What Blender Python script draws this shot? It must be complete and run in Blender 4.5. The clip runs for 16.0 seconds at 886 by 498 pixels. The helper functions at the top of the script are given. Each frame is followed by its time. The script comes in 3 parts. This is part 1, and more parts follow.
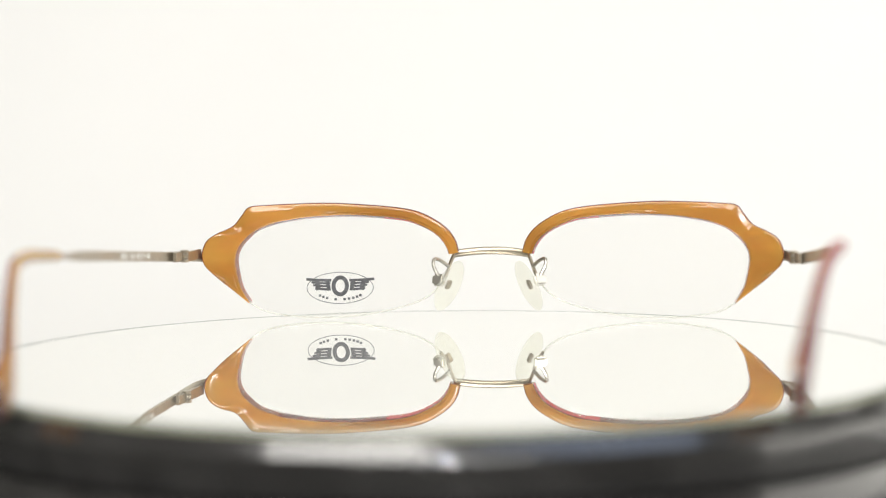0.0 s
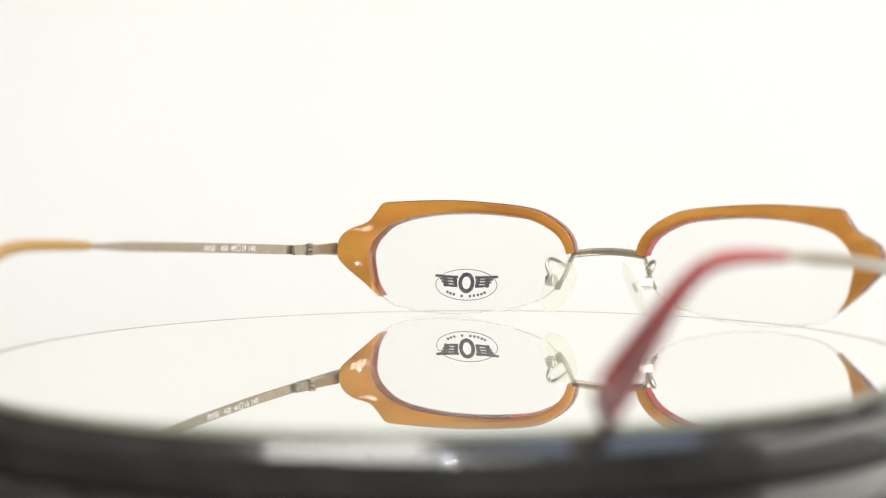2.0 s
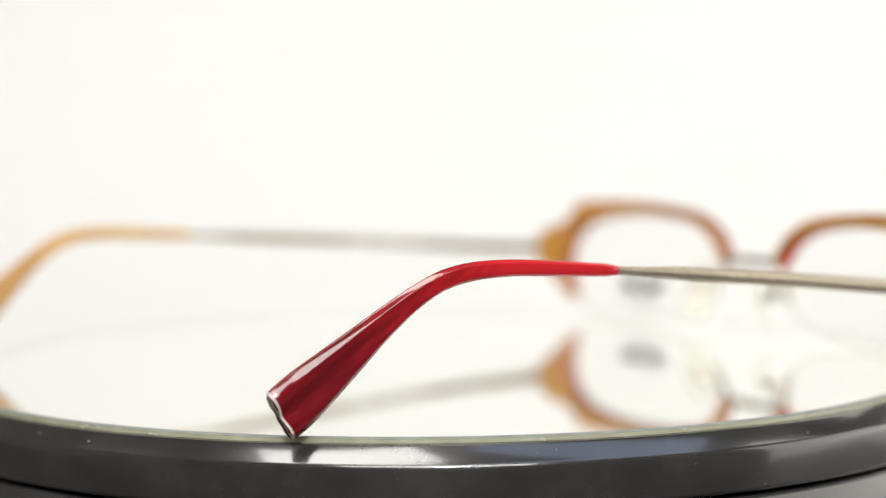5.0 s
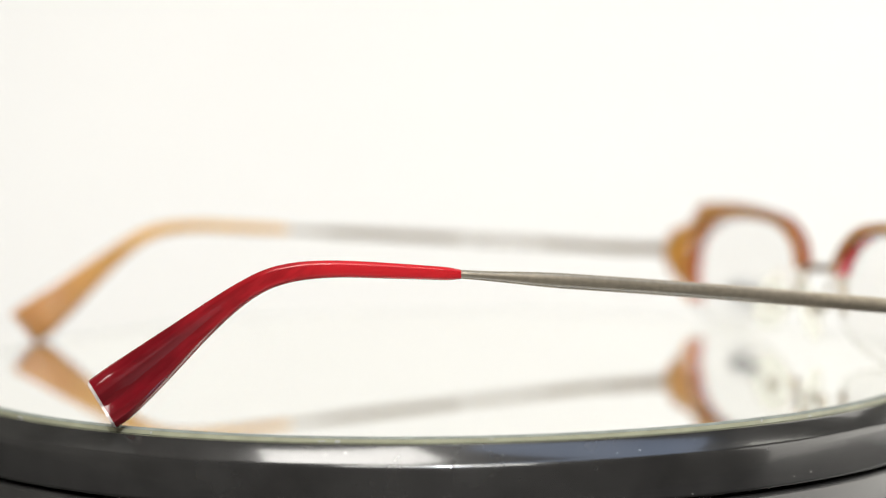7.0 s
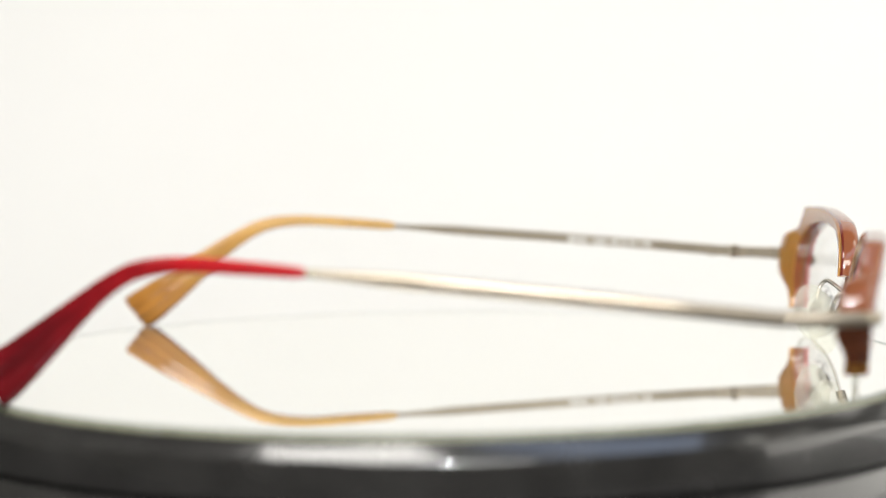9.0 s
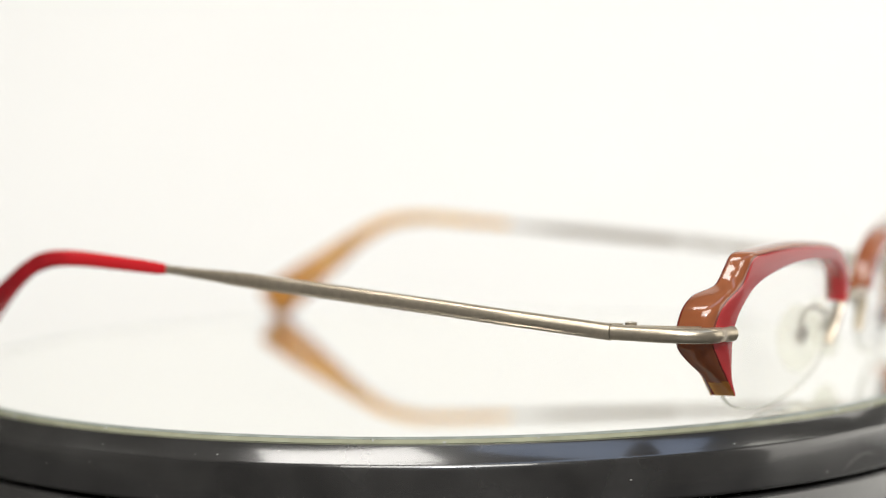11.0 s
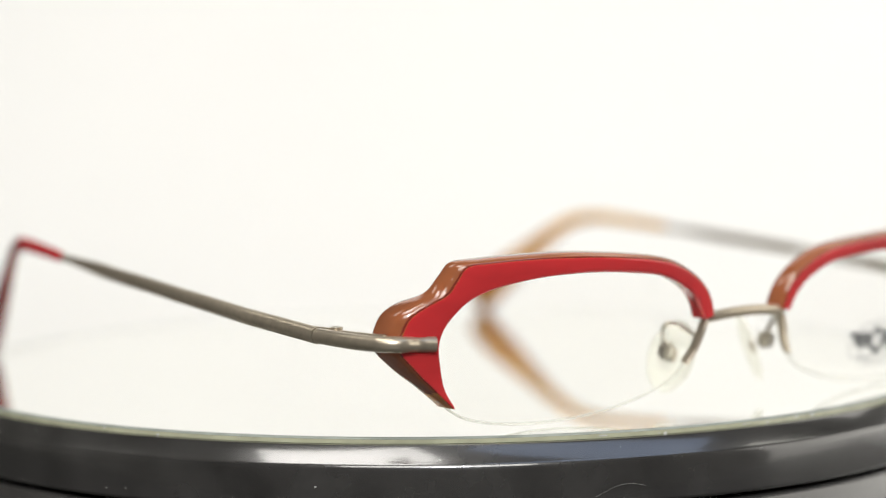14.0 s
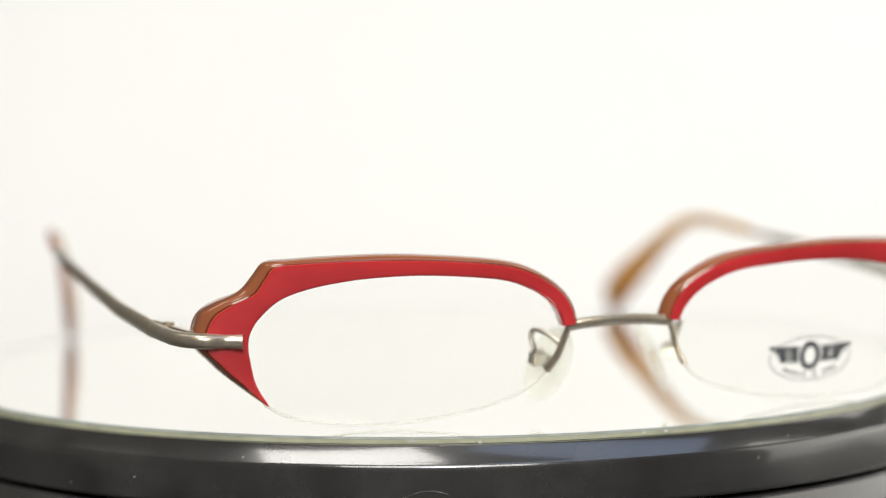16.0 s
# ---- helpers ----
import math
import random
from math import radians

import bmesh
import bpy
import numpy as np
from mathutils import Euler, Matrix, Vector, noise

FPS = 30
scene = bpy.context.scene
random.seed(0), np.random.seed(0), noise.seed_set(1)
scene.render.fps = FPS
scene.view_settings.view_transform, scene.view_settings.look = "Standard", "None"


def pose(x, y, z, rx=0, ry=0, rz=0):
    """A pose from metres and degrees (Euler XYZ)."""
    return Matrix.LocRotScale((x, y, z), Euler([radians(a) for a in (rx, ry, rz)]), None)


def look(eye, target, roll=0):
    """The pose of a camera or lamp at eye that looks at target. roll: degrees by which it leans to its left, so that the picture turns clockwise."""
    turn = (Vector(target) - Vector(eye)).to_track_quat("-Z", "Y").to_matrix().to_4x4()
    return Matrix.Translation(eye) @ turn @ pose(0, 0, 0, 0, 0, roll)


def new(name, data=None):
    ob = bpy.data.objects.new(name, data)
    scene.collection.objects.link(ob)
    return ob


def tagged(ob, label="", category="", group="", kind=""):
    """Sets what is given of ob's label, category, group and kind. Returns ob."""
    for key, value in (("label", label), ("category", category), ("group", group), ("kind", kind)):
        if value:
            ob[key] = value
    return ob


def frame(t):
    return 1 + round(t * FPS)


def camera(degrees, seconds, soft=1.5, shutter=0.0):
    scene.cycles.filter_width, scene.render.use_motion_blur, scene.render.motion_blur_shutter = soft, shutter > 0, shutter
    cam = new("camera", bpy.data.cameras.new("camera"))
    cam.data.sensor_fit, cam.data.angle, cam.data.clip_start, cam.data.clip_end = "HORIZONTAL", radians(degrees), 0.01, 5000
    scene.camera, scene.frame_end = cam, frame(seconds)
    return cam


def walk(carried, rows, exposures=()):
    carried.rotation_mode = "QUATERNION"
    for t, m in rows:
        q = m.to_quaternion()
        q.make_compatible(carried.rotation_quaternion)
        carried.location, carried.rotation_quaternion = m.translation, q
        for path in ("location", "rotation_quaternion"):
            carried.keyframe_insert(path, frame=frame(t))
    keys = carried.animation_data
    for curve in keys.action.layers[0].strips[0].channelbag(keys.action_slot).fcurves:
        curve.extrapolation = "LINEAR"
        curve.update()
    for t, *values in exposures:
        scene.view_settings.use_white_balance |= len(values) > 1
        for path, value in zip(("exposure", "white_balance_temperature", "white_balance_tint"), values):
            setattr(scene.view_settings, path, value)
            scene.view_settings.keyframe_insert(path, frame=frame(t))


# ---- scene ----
# ---------------------------------------------------------------- camera
# A tripod camera looks along +y over a turntable whose mirror lies at z = 0 and turns about x = y = 0.
cam = camera(23.91, 16.0, soft=1.2)
EYE = pose(0, -0.4069, 0.0504, 85.948, 0, 0.339) @ pose(0, 0, 0, 0, 0, -0.666)
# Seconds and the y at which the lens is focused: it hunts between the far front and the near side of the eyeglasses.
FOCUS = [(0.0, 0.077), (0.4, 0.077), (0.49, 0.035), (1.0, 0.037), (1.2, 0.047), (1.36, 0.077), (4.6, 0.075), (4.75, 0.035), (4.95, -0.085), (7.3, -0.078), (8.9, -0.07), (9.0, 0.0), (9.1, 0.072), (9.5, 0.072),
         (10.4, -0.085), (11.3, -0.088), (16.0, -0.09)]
# The lens block creeps 7 mm forward in its barrel from far to near focus.
walk(cam, [(t, EYE @ pose(0, 0, -0.0432 * (0.077 - y), 0.22 * (0.077 - y))) for t, y in FOCUS])
cam.data.dof.use_dof = True
cam.data.dof.aperture_fstop = 8.2

# Seconds and degrees by which the turntable has turned, clockwise from above.
TURN = [(0.0, 5.56), (0.5, 10.63), (1.0, 15.97), (1.5, 21.12), (2.0, 26.4), (2.5, 31.36), (3.0, 36.11), (3.5, 41.03), (4.0, 45.83),
        (4.5, 50.46), (5.0, 55.4), (7.5, 79.3), (8.0, 84.23), (8.5, 88.9), (9.0, 93.4), (9.2, 95.4), (11.5, 118.44), (12.0, 123.29),
        (12.5, 127.94), (13.0, 132.73), (13.5, 137.36), (14.0, 141.78), (14.5, 146.05), (15.0, 150.51), (15.5, 155.02), (16.0, 159.76)]

# ---------------------------------------------------------------- world and lamps
world = bpy.data.worlds.new("world")
scene.world = world
world.use_nodes = True
world.node_tree.nodes["Background"].inputs[0].default_value = (0.9, 0.95, 1.0, 1)
world.node_tree.nodes["Background"].inputs[1].default_value = 0.05


def area(name, eye, target, sx, sy, watts, color):
    lamp = bpy.data.lights.new(name, "AREA")
    lamp.shape, lamp.size, lamp.size_y, lamp.energy, lamp.color = "RECTANGLE", sx, sy, watts, color
    ob = new(name, lamp)
    ob.matrix_world = look(eye, target)
    return ob


area("softbox_light", (-0.227, -0.32, 0.88), (-0.1, -0.05, 0.0), 0.44, 0.22, 3.6, (1.0, 0.97, 0.92))
area("led_light", (0.03, -0.8, 0.47), (0.02, -0.05, 0.0), 0.018, 0.015, 3.8, (0.9, 0.93, 1.0))
# unseen bluish panel, added to tint the rim's bevel blue
area("blue_panel_light", (0.42, -0.33, 0.92), (0.2, -0.1, 0.0), 0.74, 0.25, 1.1, (0.55, 0.7, 1.0))
# unseen pair of lamps added to whiten the backdrop paper
area("backdrop_fill_west", (-0.6, 0.22, 0.8), (-0.02, 0.6, 0.1), 0.28, 0.3, 0.7, (1.0, 0.98, 0.91))
area("backdrop_fill_east", (0.64, 0.22, 0.8), (0.06, 0.6, 0.1), 0.3, 0.3, 1.0, (1.0, 0.98, 0.885))
# unseen bright panel, added to lighten the right side of the rim
area("side_panel_light_east", (0.8, 0.02, 0.22), (0.0, 0.12, 0.1), 0.66, 0.52, 2.2, (1.0, 0.97, 0.9))
# unseen fill behind the camera, added to brighten what faces it
area("front_fill_light", (0.0, -1.45, 1.25), (0.0, 0.0, 0.0), 1.2, 0.6, 22.0, (1.0, 0.975, 0.915))

# ---------------------------------------------------------------- materials


def material(name):
    m = bpy.data.materials.new(name)
    m.use_nodes = True
    nt = m.node_tree
    return m, nt, nt.nodes["Principled BSDF"], nt.nodes["Material Output"]


def node(nt, kind, **inputs):
    n = nt.nodes.new(kind)
    for key, value in inputs.items():
        n.inputs[key.replace("_", " ")].default_value = value
    return n


def varied(nt, target, color, spread, scale, detail=4.0, stretch=None):
    """Feeds target with color, varied by noise in object space."""
    tc = nt.nodes.new("ShaderNodeTexCoord")
    no = node(nt, "ShaderNodeTexNoise", Scale=scale, Detail=detail)
    if stretch:
        mp = nt.nodes.new("ShaderNodeMapping")
        mp.inputs["Scale"].default_value = stretch
        nt.links.new(tc.outputs["Object"], mp.inputs[0])
        nt.links.new(mp.outputs[0], no.inputs["Vector"])
    else:
        nt.links.new(tc.outputs["Object"], no.inputs["Vector"])
    ramp = nt.nodes.new("ShaderNodeValToRGB")
    ramp.color_ramp.elements[0].position, ramp.color_ramp.elements[1].position = 0.3, 0.7
    ramp.color_ramp.elements[0].color = (*[c * (1 - spread) for c in color], 1)
    ramp.color_ramp.elements[1].color = (*[min(1, c * (1 + spread)) for c in color], 1)
    nt.links.new(no.outputs["Fac"], ramp.inputs[0])
    nt.links.new(ramp.outputs[0], target)
    return no, ramp


def bumped(nt, bsdf, scale, strength, distance, stretch=None):
    tc = nt.nodes.new("ShaderNodeTexCoord")
    no = node(nt, "ShaderNodeTexNoise", Scale=scale, Detail=5.0)
    src = tc.outputs["Object"]
    if stretch:
        mp = nt.nodes.new("ShaderNodeMapping")
        mp.inputs["Scale"].default_value = stretch
        nt.links.new(src, mp.inputs[0])
        src = mp.outputs[0]
    nt.links.new(src, no.inputs["Vector"])
    bu = node(nt, "ShaderNodeBump", Strength=strength, Distance=distance)
    nt.links.new(no.outputs["Fac"], bu.inputs["Height"])
    nt.links.new(bu.outputs[0], bsdf.inputs["Normal"])


def acetate(name, color, deep, glow, see=0.0, spread=0.16, grain=160.0):
    """Polished translucent acetate: coloured body that lets light through, under a clear gloss."""
    m, nt, b, out = material(name)
    _, ramp = varied(nt, b.inputs["Base Color"], color, spread, grain, 3.0, (0.35, 1.0, 1.0))
    b.inputs["Roughness"].default_value = 0.12
    b.inputs["IOR"].default_value = 1.49
    b.inputs["Transmission Weight"].default_value = see
    b.inputs["Coat Weight"].default_value = 0.85
    b.inputs["Coat Roughness"].default_value = 0.02
    tr = node(nt, "ShaderNodeBsdfTranslucent", Color=(*deep, 1))
    mix = node(nt, "ShaderNodeMixShader", Fac=glow)
    nt.links.new(b.outputs[0], mix.inputs[1])
    nt.links.new(tr.outputs[0], mix.inputs[2])
    nt.links.new(mix.outputs[0], out.inputs["Surface"])
    return m


RED = acetate("red_acetate", (0.68, 0.042, 0.046), (0.9, 0.07, 0.05), 0.27)
AMBER = acetate("amber_acetate", (0.84, 0.43, 0.09), (1.0, 0.6, 0.18), 0.3, 0.4, 0.3, 110.0)
DEEP_RED = acetate("deep_red_acetate", (0.3, 0.01, 0.018), (0.8, 0.025, 0.035), 0.25)

BROWN = acetate("brown_laminate_edge", (0.28, 0.092, 0.038), (0.66, 0.22, 0.08), 0.15)
# lighter copy of the amber: light through the tips put into its colour
LIT_AMBER = acetate("lit_amber_acetate", (0.88, 0.53, 0.16), (1.0, 0.7, 0.27), 0.3, 0.2, 0.2, 110.0)
# laminate edge; also the dark outline of rounded rim edges put into the colour
MAROON = acetate("maroon_edge_and_shade", (0.16, 0.026, 0.017), (0.5, 0.06, 0.035), 0.14)

# thicker flares pass less light than slim shanks: put into the colour as a ramp
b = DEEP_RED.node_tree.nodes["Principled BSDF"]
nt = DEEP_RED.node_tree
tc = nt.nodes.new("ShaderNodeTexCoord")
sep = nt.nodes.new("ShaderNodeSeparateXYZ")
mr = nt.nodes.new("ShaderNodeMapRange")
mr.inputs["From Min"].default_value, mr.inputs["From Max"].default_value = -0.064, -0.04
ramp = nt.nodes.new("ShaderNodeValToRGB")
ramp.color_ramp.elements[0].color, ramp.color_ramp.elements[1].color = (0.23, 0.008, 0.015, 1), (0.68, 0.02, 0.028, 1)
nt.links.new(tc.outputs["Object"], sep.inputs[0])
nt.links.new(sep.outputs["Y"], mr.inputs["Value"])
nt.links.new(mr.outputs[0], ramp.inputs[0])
# streaks painted down the flare stand in for dark reflections in its flutes
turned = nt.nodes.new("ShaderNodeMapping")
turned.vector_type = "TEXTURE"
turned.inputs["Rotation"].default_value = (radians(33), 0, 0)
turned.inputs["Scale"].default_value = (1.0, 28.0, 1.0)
reflection_streak = node(nt, "ShaderNodeTexNoise", Scale=900.0, Detail=2.0)
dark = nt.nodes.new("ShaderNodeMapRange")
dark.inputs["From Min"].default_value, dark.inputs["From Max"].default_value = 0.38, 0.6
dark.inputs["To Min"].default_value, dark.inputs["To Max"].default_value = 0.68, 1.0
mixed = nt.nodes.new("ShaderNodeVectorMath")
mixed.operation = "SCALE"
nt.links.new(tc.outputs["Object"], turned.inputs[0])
nt.links.new(turned.outputs[0], reflection_streak.inputs["Vector"])
nt.links.new(reflection_streak.outputs["Fac"], dark.inputs["Value"])
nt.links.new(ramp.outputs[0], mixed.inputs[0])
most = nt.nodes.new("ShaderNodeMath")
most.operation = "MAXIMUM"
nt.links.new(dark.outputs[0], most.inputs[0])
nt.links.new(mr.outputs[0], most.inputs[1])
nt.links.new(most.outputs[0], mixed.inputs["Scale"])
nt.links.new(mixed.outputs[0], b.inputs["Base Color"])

# the amber inner halves get the same painted ramp, paler along the shank
nt = LIT_AMBER.node_tree
b = nt.nodes["Principled BSDF"]
source = b.inputs["Base Color"].links[0].from_socket
tc = nt.nodes.new("ShaderNodeTexCoord")
sep = nt.nodes.new("ShaderNodeSeparateXYZ")
mr = nt.nodes.new("ShaderNodeMapRange")
mr.inputs["From Min"].default_value, mr.inputs["From Max"].default_value = -0.078, -0.038
ramp = nt.nodes.new("ShaderNodeValToRGB")
ramp.color_ramp.elements[0].color, ramp.color_ramp.elements[1].color = (0.72, 0.5, 0.32, 1), (1.0, 1.0, 1.0, 1)
deepen = nt.nodes.new("ShaderNodeVectorMath")
deepen.operation = "MULTIPLY"
nt.links.new(tc.outputs["Object"], sep.inputs[0])
nt.links.new(sep.outputs["Y"], mr.inputs["Value"])
nt.links.new(mr.outputs[0], ramp.inputs[0])
nt.links.new(source, deepen.inputs[0])
nt.links.new(ramp.outputs[0], deepen.inputs[1])
nt.links.new(deepen.outputs[0], b.inputs["Base Color"])

# pale colour that paints the highlight along the cut tip ends
EDGE_GLINT, nt, b, _ = material("pale_edge_glint")
varied(nt, b.inputs["Base Color"], (0.62, 0.54, 0.5), 0.15, 900.0)
b.inputs["Roughness"].default_value = 0.2

METAL, nt, b, _ = material("brushed_bronze_metal")
varied(nt, b.inputs["Base Color"], (0.44, 0.378, 0.288), 0.1, 900.0, 3.0)
b.inputs["Metallic"].default_value = 0.75
b.inputs["Roughness"].default_value = 0.3
bumped(nt, b, 2500.0, 0.08, 0.0001)

STEEL, nt, b, _ = material("nickel_metal")
varied(nt, b.inputs["Base Color"], (0.6, 0.57, 0.5), 0.1, 700.0)
b.inputs["Metallic"].default_value = 1.0
b.inputs["Roughness"].default_value = 0.34


def clear(name, tint, gloss_rough, gloss):
    """Thin clear plastic: lets light straight through and mirrors at grazing angles."""
    m, nt, b, out = material(name)
    nt.nodes.remove(b)
    tr = node(nt, "ShaderNodeBsdfTransparent", Color=(*tint, 1))
    gl = node(nt, "ShaderNodeBsdfGlossy", Roughness=gloss_rough)
    lw = node(nt, "ShaderNodeLayerWeight", Blend=0.5)
    fr = nt.nodes.new("ShaderNodeMapRange")
    pw = nt.nodes.new("ShaderNodeMath")
    pw.operation = "POWER"
    pw.inputs[1].default_value = 4.0
    nt.links.new(lw.outputs["Facing"], pw.inputs[0])
    nt.links.new(pw.outputs[0], fr.inputs["Value"])
    fr.inputs["To Min"].default_value, fr.inputs["To Max"].default_value = 0.008, gloss
    mix = nt.nodes.new("ShaderNodeMixShader")
    nt.links.new(fr.outputs[0], mix.inputs[0])
    nt.links.new(tr.outputs[0], mix.inputs[1])
    nt.links.new(gl.outputs[0], mix.inputs[2])
    nt.links.new(mix.outputs[0], out.inputs["Surface"])
    return m


LENS = clear("clear_demo_lens", (0.99, 0.99, 0.985), 0.01, 0.35)
LENS_EDGE = clear("ground_lens_edge", (0.92, 0.92, 0.91), 0.25, 0.4)


def silicone(name, color, fac):
    m, nt, b, out = material(name)
    varied(nt, b.inputs["Base Color"], color, 0.06, 300.0)
    b.inputs["Roughness"].default_value = 0.25
    tr = node(nt, "ShaderNodeBsdfTransparent", Color=(0.97, 0.97, 0.93, 1))
    mix = node(nt, "ShaderNodeMixShader", Fac=fac)
    nt.links.new(b.outputs[0], mix.inputs[1])
    nt.links.new(tr.outputs[0], mix.inputs[2])
    nt.links.new(mix.outputs[0], out.inputs["Surface"])
    return m


SILICONE = silicone("milky_silicone", (0.92, 0.91, 0.85), 0.82)
NYLON = silicone("nylon_cord", (0.76, 0.76, 0.75), 0.78)

INK, nt, b, _ = material("black_print")
varied(nt, b.inputs["Base Color"], (0.07, 0.07, 0.075), 0.4, 1500.0)
b.inputs["Roughness"].default_value = 0.5
PALE_INK, nt, b, _ = material("grey_print")
varied(nt, b.inputs["Base Color"], (0.09, 0.095, 0.1), 0.2, 2000.0)
WHITE_INK, nt, b, _ = material("white_print")
varied(nt, b.inputs["Base Color"], (0.85, 0.84, 0.8), 0.08, 3000.0)

MIRROR, nt, b, out = material("mirror_silver")
b.inputs["Base Color"].default_value = (0.92, 0.925, 0.895, 1)
b.inputs["Metallic"].default_value = 1.0
b.inputs["Roughness"].default_value = 0.0
# a little pale diffuse mixed in as haze, in place of ghost reflections
haze = nt.nodes.new("ShaderNodeBsdfDiffuse")
varied(nt, haze.inputs["Color"], (0.78, 0.77, 0.72), 0.1, 60.0)
veil = node(nt, "ShaderNodeMixShader", Fac=0.06)
nt.links.new(b.outputs[0], veil.inputs[1])
nt.links.new(haze.outputs[0], veil.inputs[2])
nt.links.new(veil.outputs[0], out.inputs["Surface"])
GLASS_EDGE, nt, b, _ = material("green_glass_edge")
varied(nt, b.inputs["Base Color"], (0.36, 0.36, 0.25), 0.13, 260.0)
b.inputs["Roughness"].default_value = 0.12

ARRIS, nt, b, _ = material("dull_ground_glass")
varied(nt, b.inputs["Base Color"], (0.24, 0.26, 0.23), 0.2, 300.0)
b.inputs["Roughness"].default_value = 0.7
b.inputs["Specular IOR Level"].default_value = 0.15

BLACK, nt, b, _ = material("polished_black_plastic")
varied(nt, b.inputs["Base Color"], (0.027, 0.0258, 0.0245), 0.3, 120.0)
b.inputs["Roughness"].default_value = 0.21
b.inputs["Coat Weight"].default_value = 1.0
b.inputs["Coat Roughness"].default_value = 0.075
bumped(nt, b, 90.0, 0.02, 0.0005)
DUST, nt, b, _ = material("pale_dust")
varied(nt, b.inputs["Base Color"], (0.45, 0.44, 0.41), 0.25, 500.0)
b.inputs["Roughness"].default_value = 0.9

PAPER, nt, b, _ = material("white_backdrop_paper")
varied(nt, b.inputs["Base Color"], (0.818, 0.81, 0.788), 0.012, 6.0)
b.inputs["Roughness"].default_value = 0.9
bumped(nt, b, 700.0, 0.05, 0.0003)
ROOM, nt, b, _ = material("grey_studio_paint")
varied(nt, b.inputs["Base Color"], (0.4, 0.392, 0.366), 0.1, 3.0)
b.inputs["Roughness"].default_value = 0.85
bumped(nt, b, 60.0, 0.1, 0.002)

DESK, nt, b, _ = material("dark_grey_laminate")
varied(nt, b.inputs["Base Color"], (0.035, 0.034, 0.033), 0.2, 40.0)
b.inputs["Roughness"].default_value = 0.5
bumped(nt, b, 300.0, 0.1, 0.0005)

# ---------------------------------------------------------------- mesh helpers (measures in millimetres)
MM = 0.001


def finish(bm, sharp=35):
    bmesh.ops.recalc_face_normals(bm, faces=bm.faces)
    for f in bm.faces:
        f.smooth = True
    for e in bm.edges:
        e.smooth = not (len(e.link_faces) == 2 and e.calc_face_angle(0) > radians(sharp))
    return bm


def part(name, bm, mat, parent, label="", sharp=35):
    finish(bm, sharp)
    me = bpy.data.meshes.new(name)
    bm.to_mesh(me)
    bm.free()
    for m in mat if isinstance(mat, (list, tuple)) else [mat]:
        me.materials.append(m)
    ob = new(name, me)
    ob.parent = parent
    if label:
        ob["label"] = label
    return ob


def loft(rings, closed=False, caps=True, bm=None):
    """Joins rings of points (mm) into one skin."""
    bm = bm or bmesh.new()
    vs = [[bm.verts.new(Vector(p) * MM) for p in ring] for ring in rings]
    n = len(vs[0])
    for a, c in zip(vs, vs[1:] + vs[:1] if closed else vs[1:]):
        for i in range(n):
            j = (i + 1) % n
            bm.faces.new((a[i], a[j], c[j], c[i]))
    if caps and not closed:
        bm.faces.new(vs[0])
        bm.faces.new(vs[-1][::-1])
    return bm


def curve_fine(points):
    """A smooth curve through the given points, sixteen steps to each stretch."""
    ps = [Vector(p) for p in points]
    ps = [2 * ps[0] - ps[1]] + ps + [2 * ps[-1] - ps[-2]]
    fine = []
    for a, b0, c, d in zip(ps, ps[1:], ps[2:], ps[3:]):
        for k in range(16):
            t = k / 16
            fine.append(0.5 * (2 * b0 + (c - a) * t + (2 * a - 5 * b0 + 4 * c - d) * t * t
                               + (3 * b0 - a - 3 * c + d) * t ** 3))
    fine.append(ps[-2])
    return fine


def even(fine, n):
    """n points evenly along a fine polyline."""
    run = [0.0]
    for a, b0 in zip(fine, fine[1:]):
        run.append(run[-1] + (b0 - a).length)
    out, k = [], 0
    for i in range(n):
        s = run[-1] * i / (n - 1)
        while k < len(run) - 2 and run[k + 1] < s:
            k += 1
        t = (s - run[k]) / max(1e-9, run[k + 1] - run[k])
        out.append(fine[k].lerp(fine[k + 1], t))
    return out


def curve(points, n):
    return even(curve_fine(points), n)


def tube(points, ra, rb, up=(0, 0, 1), n=40, sides=16, flat=1.0, taper=None, bm=None):
    """A rod along a curve; ra across, rb along up. flat < 1 cuts the inner side flatter."""
    ps, rings = curve(points, n), []
    for i, p in enumerate(ps):
        t = (ps[min(i + 1, n - 1)] - ps[max(i - 1, 0)]).normalized()
        a = t.cross(Vector(up)).normalized()
        u = a.cross(t).normalized()
        k = taper(i / (n - 1)) if taper else 1.0
        ring = []
        for j in range(sides):
            w = 2 * math.pi * j / sides
            x, y = math.cos(w), math.sin(w)
            ring.append(p + a * (ra * k * (x if x > 0 else x * flat)) + u * (rb * k * y))
        rings.append(ring)
    return loft(rings, bm=bm)


def ball(center, r, bm=None, squash=(1, 1, 1), turn=None):
    bm = bm or bmesh.new()
    m = Matrix.Translation(Vector(center) * MM) @ (turn or Matrix()) @ Matrix.Diagonal((*[r * s * MM for s in squash], 1))
    bmesh.ops.create_uvsphere(bm, u_segments=24, v_segments=14, radius=1, matrix=m)
    return bm


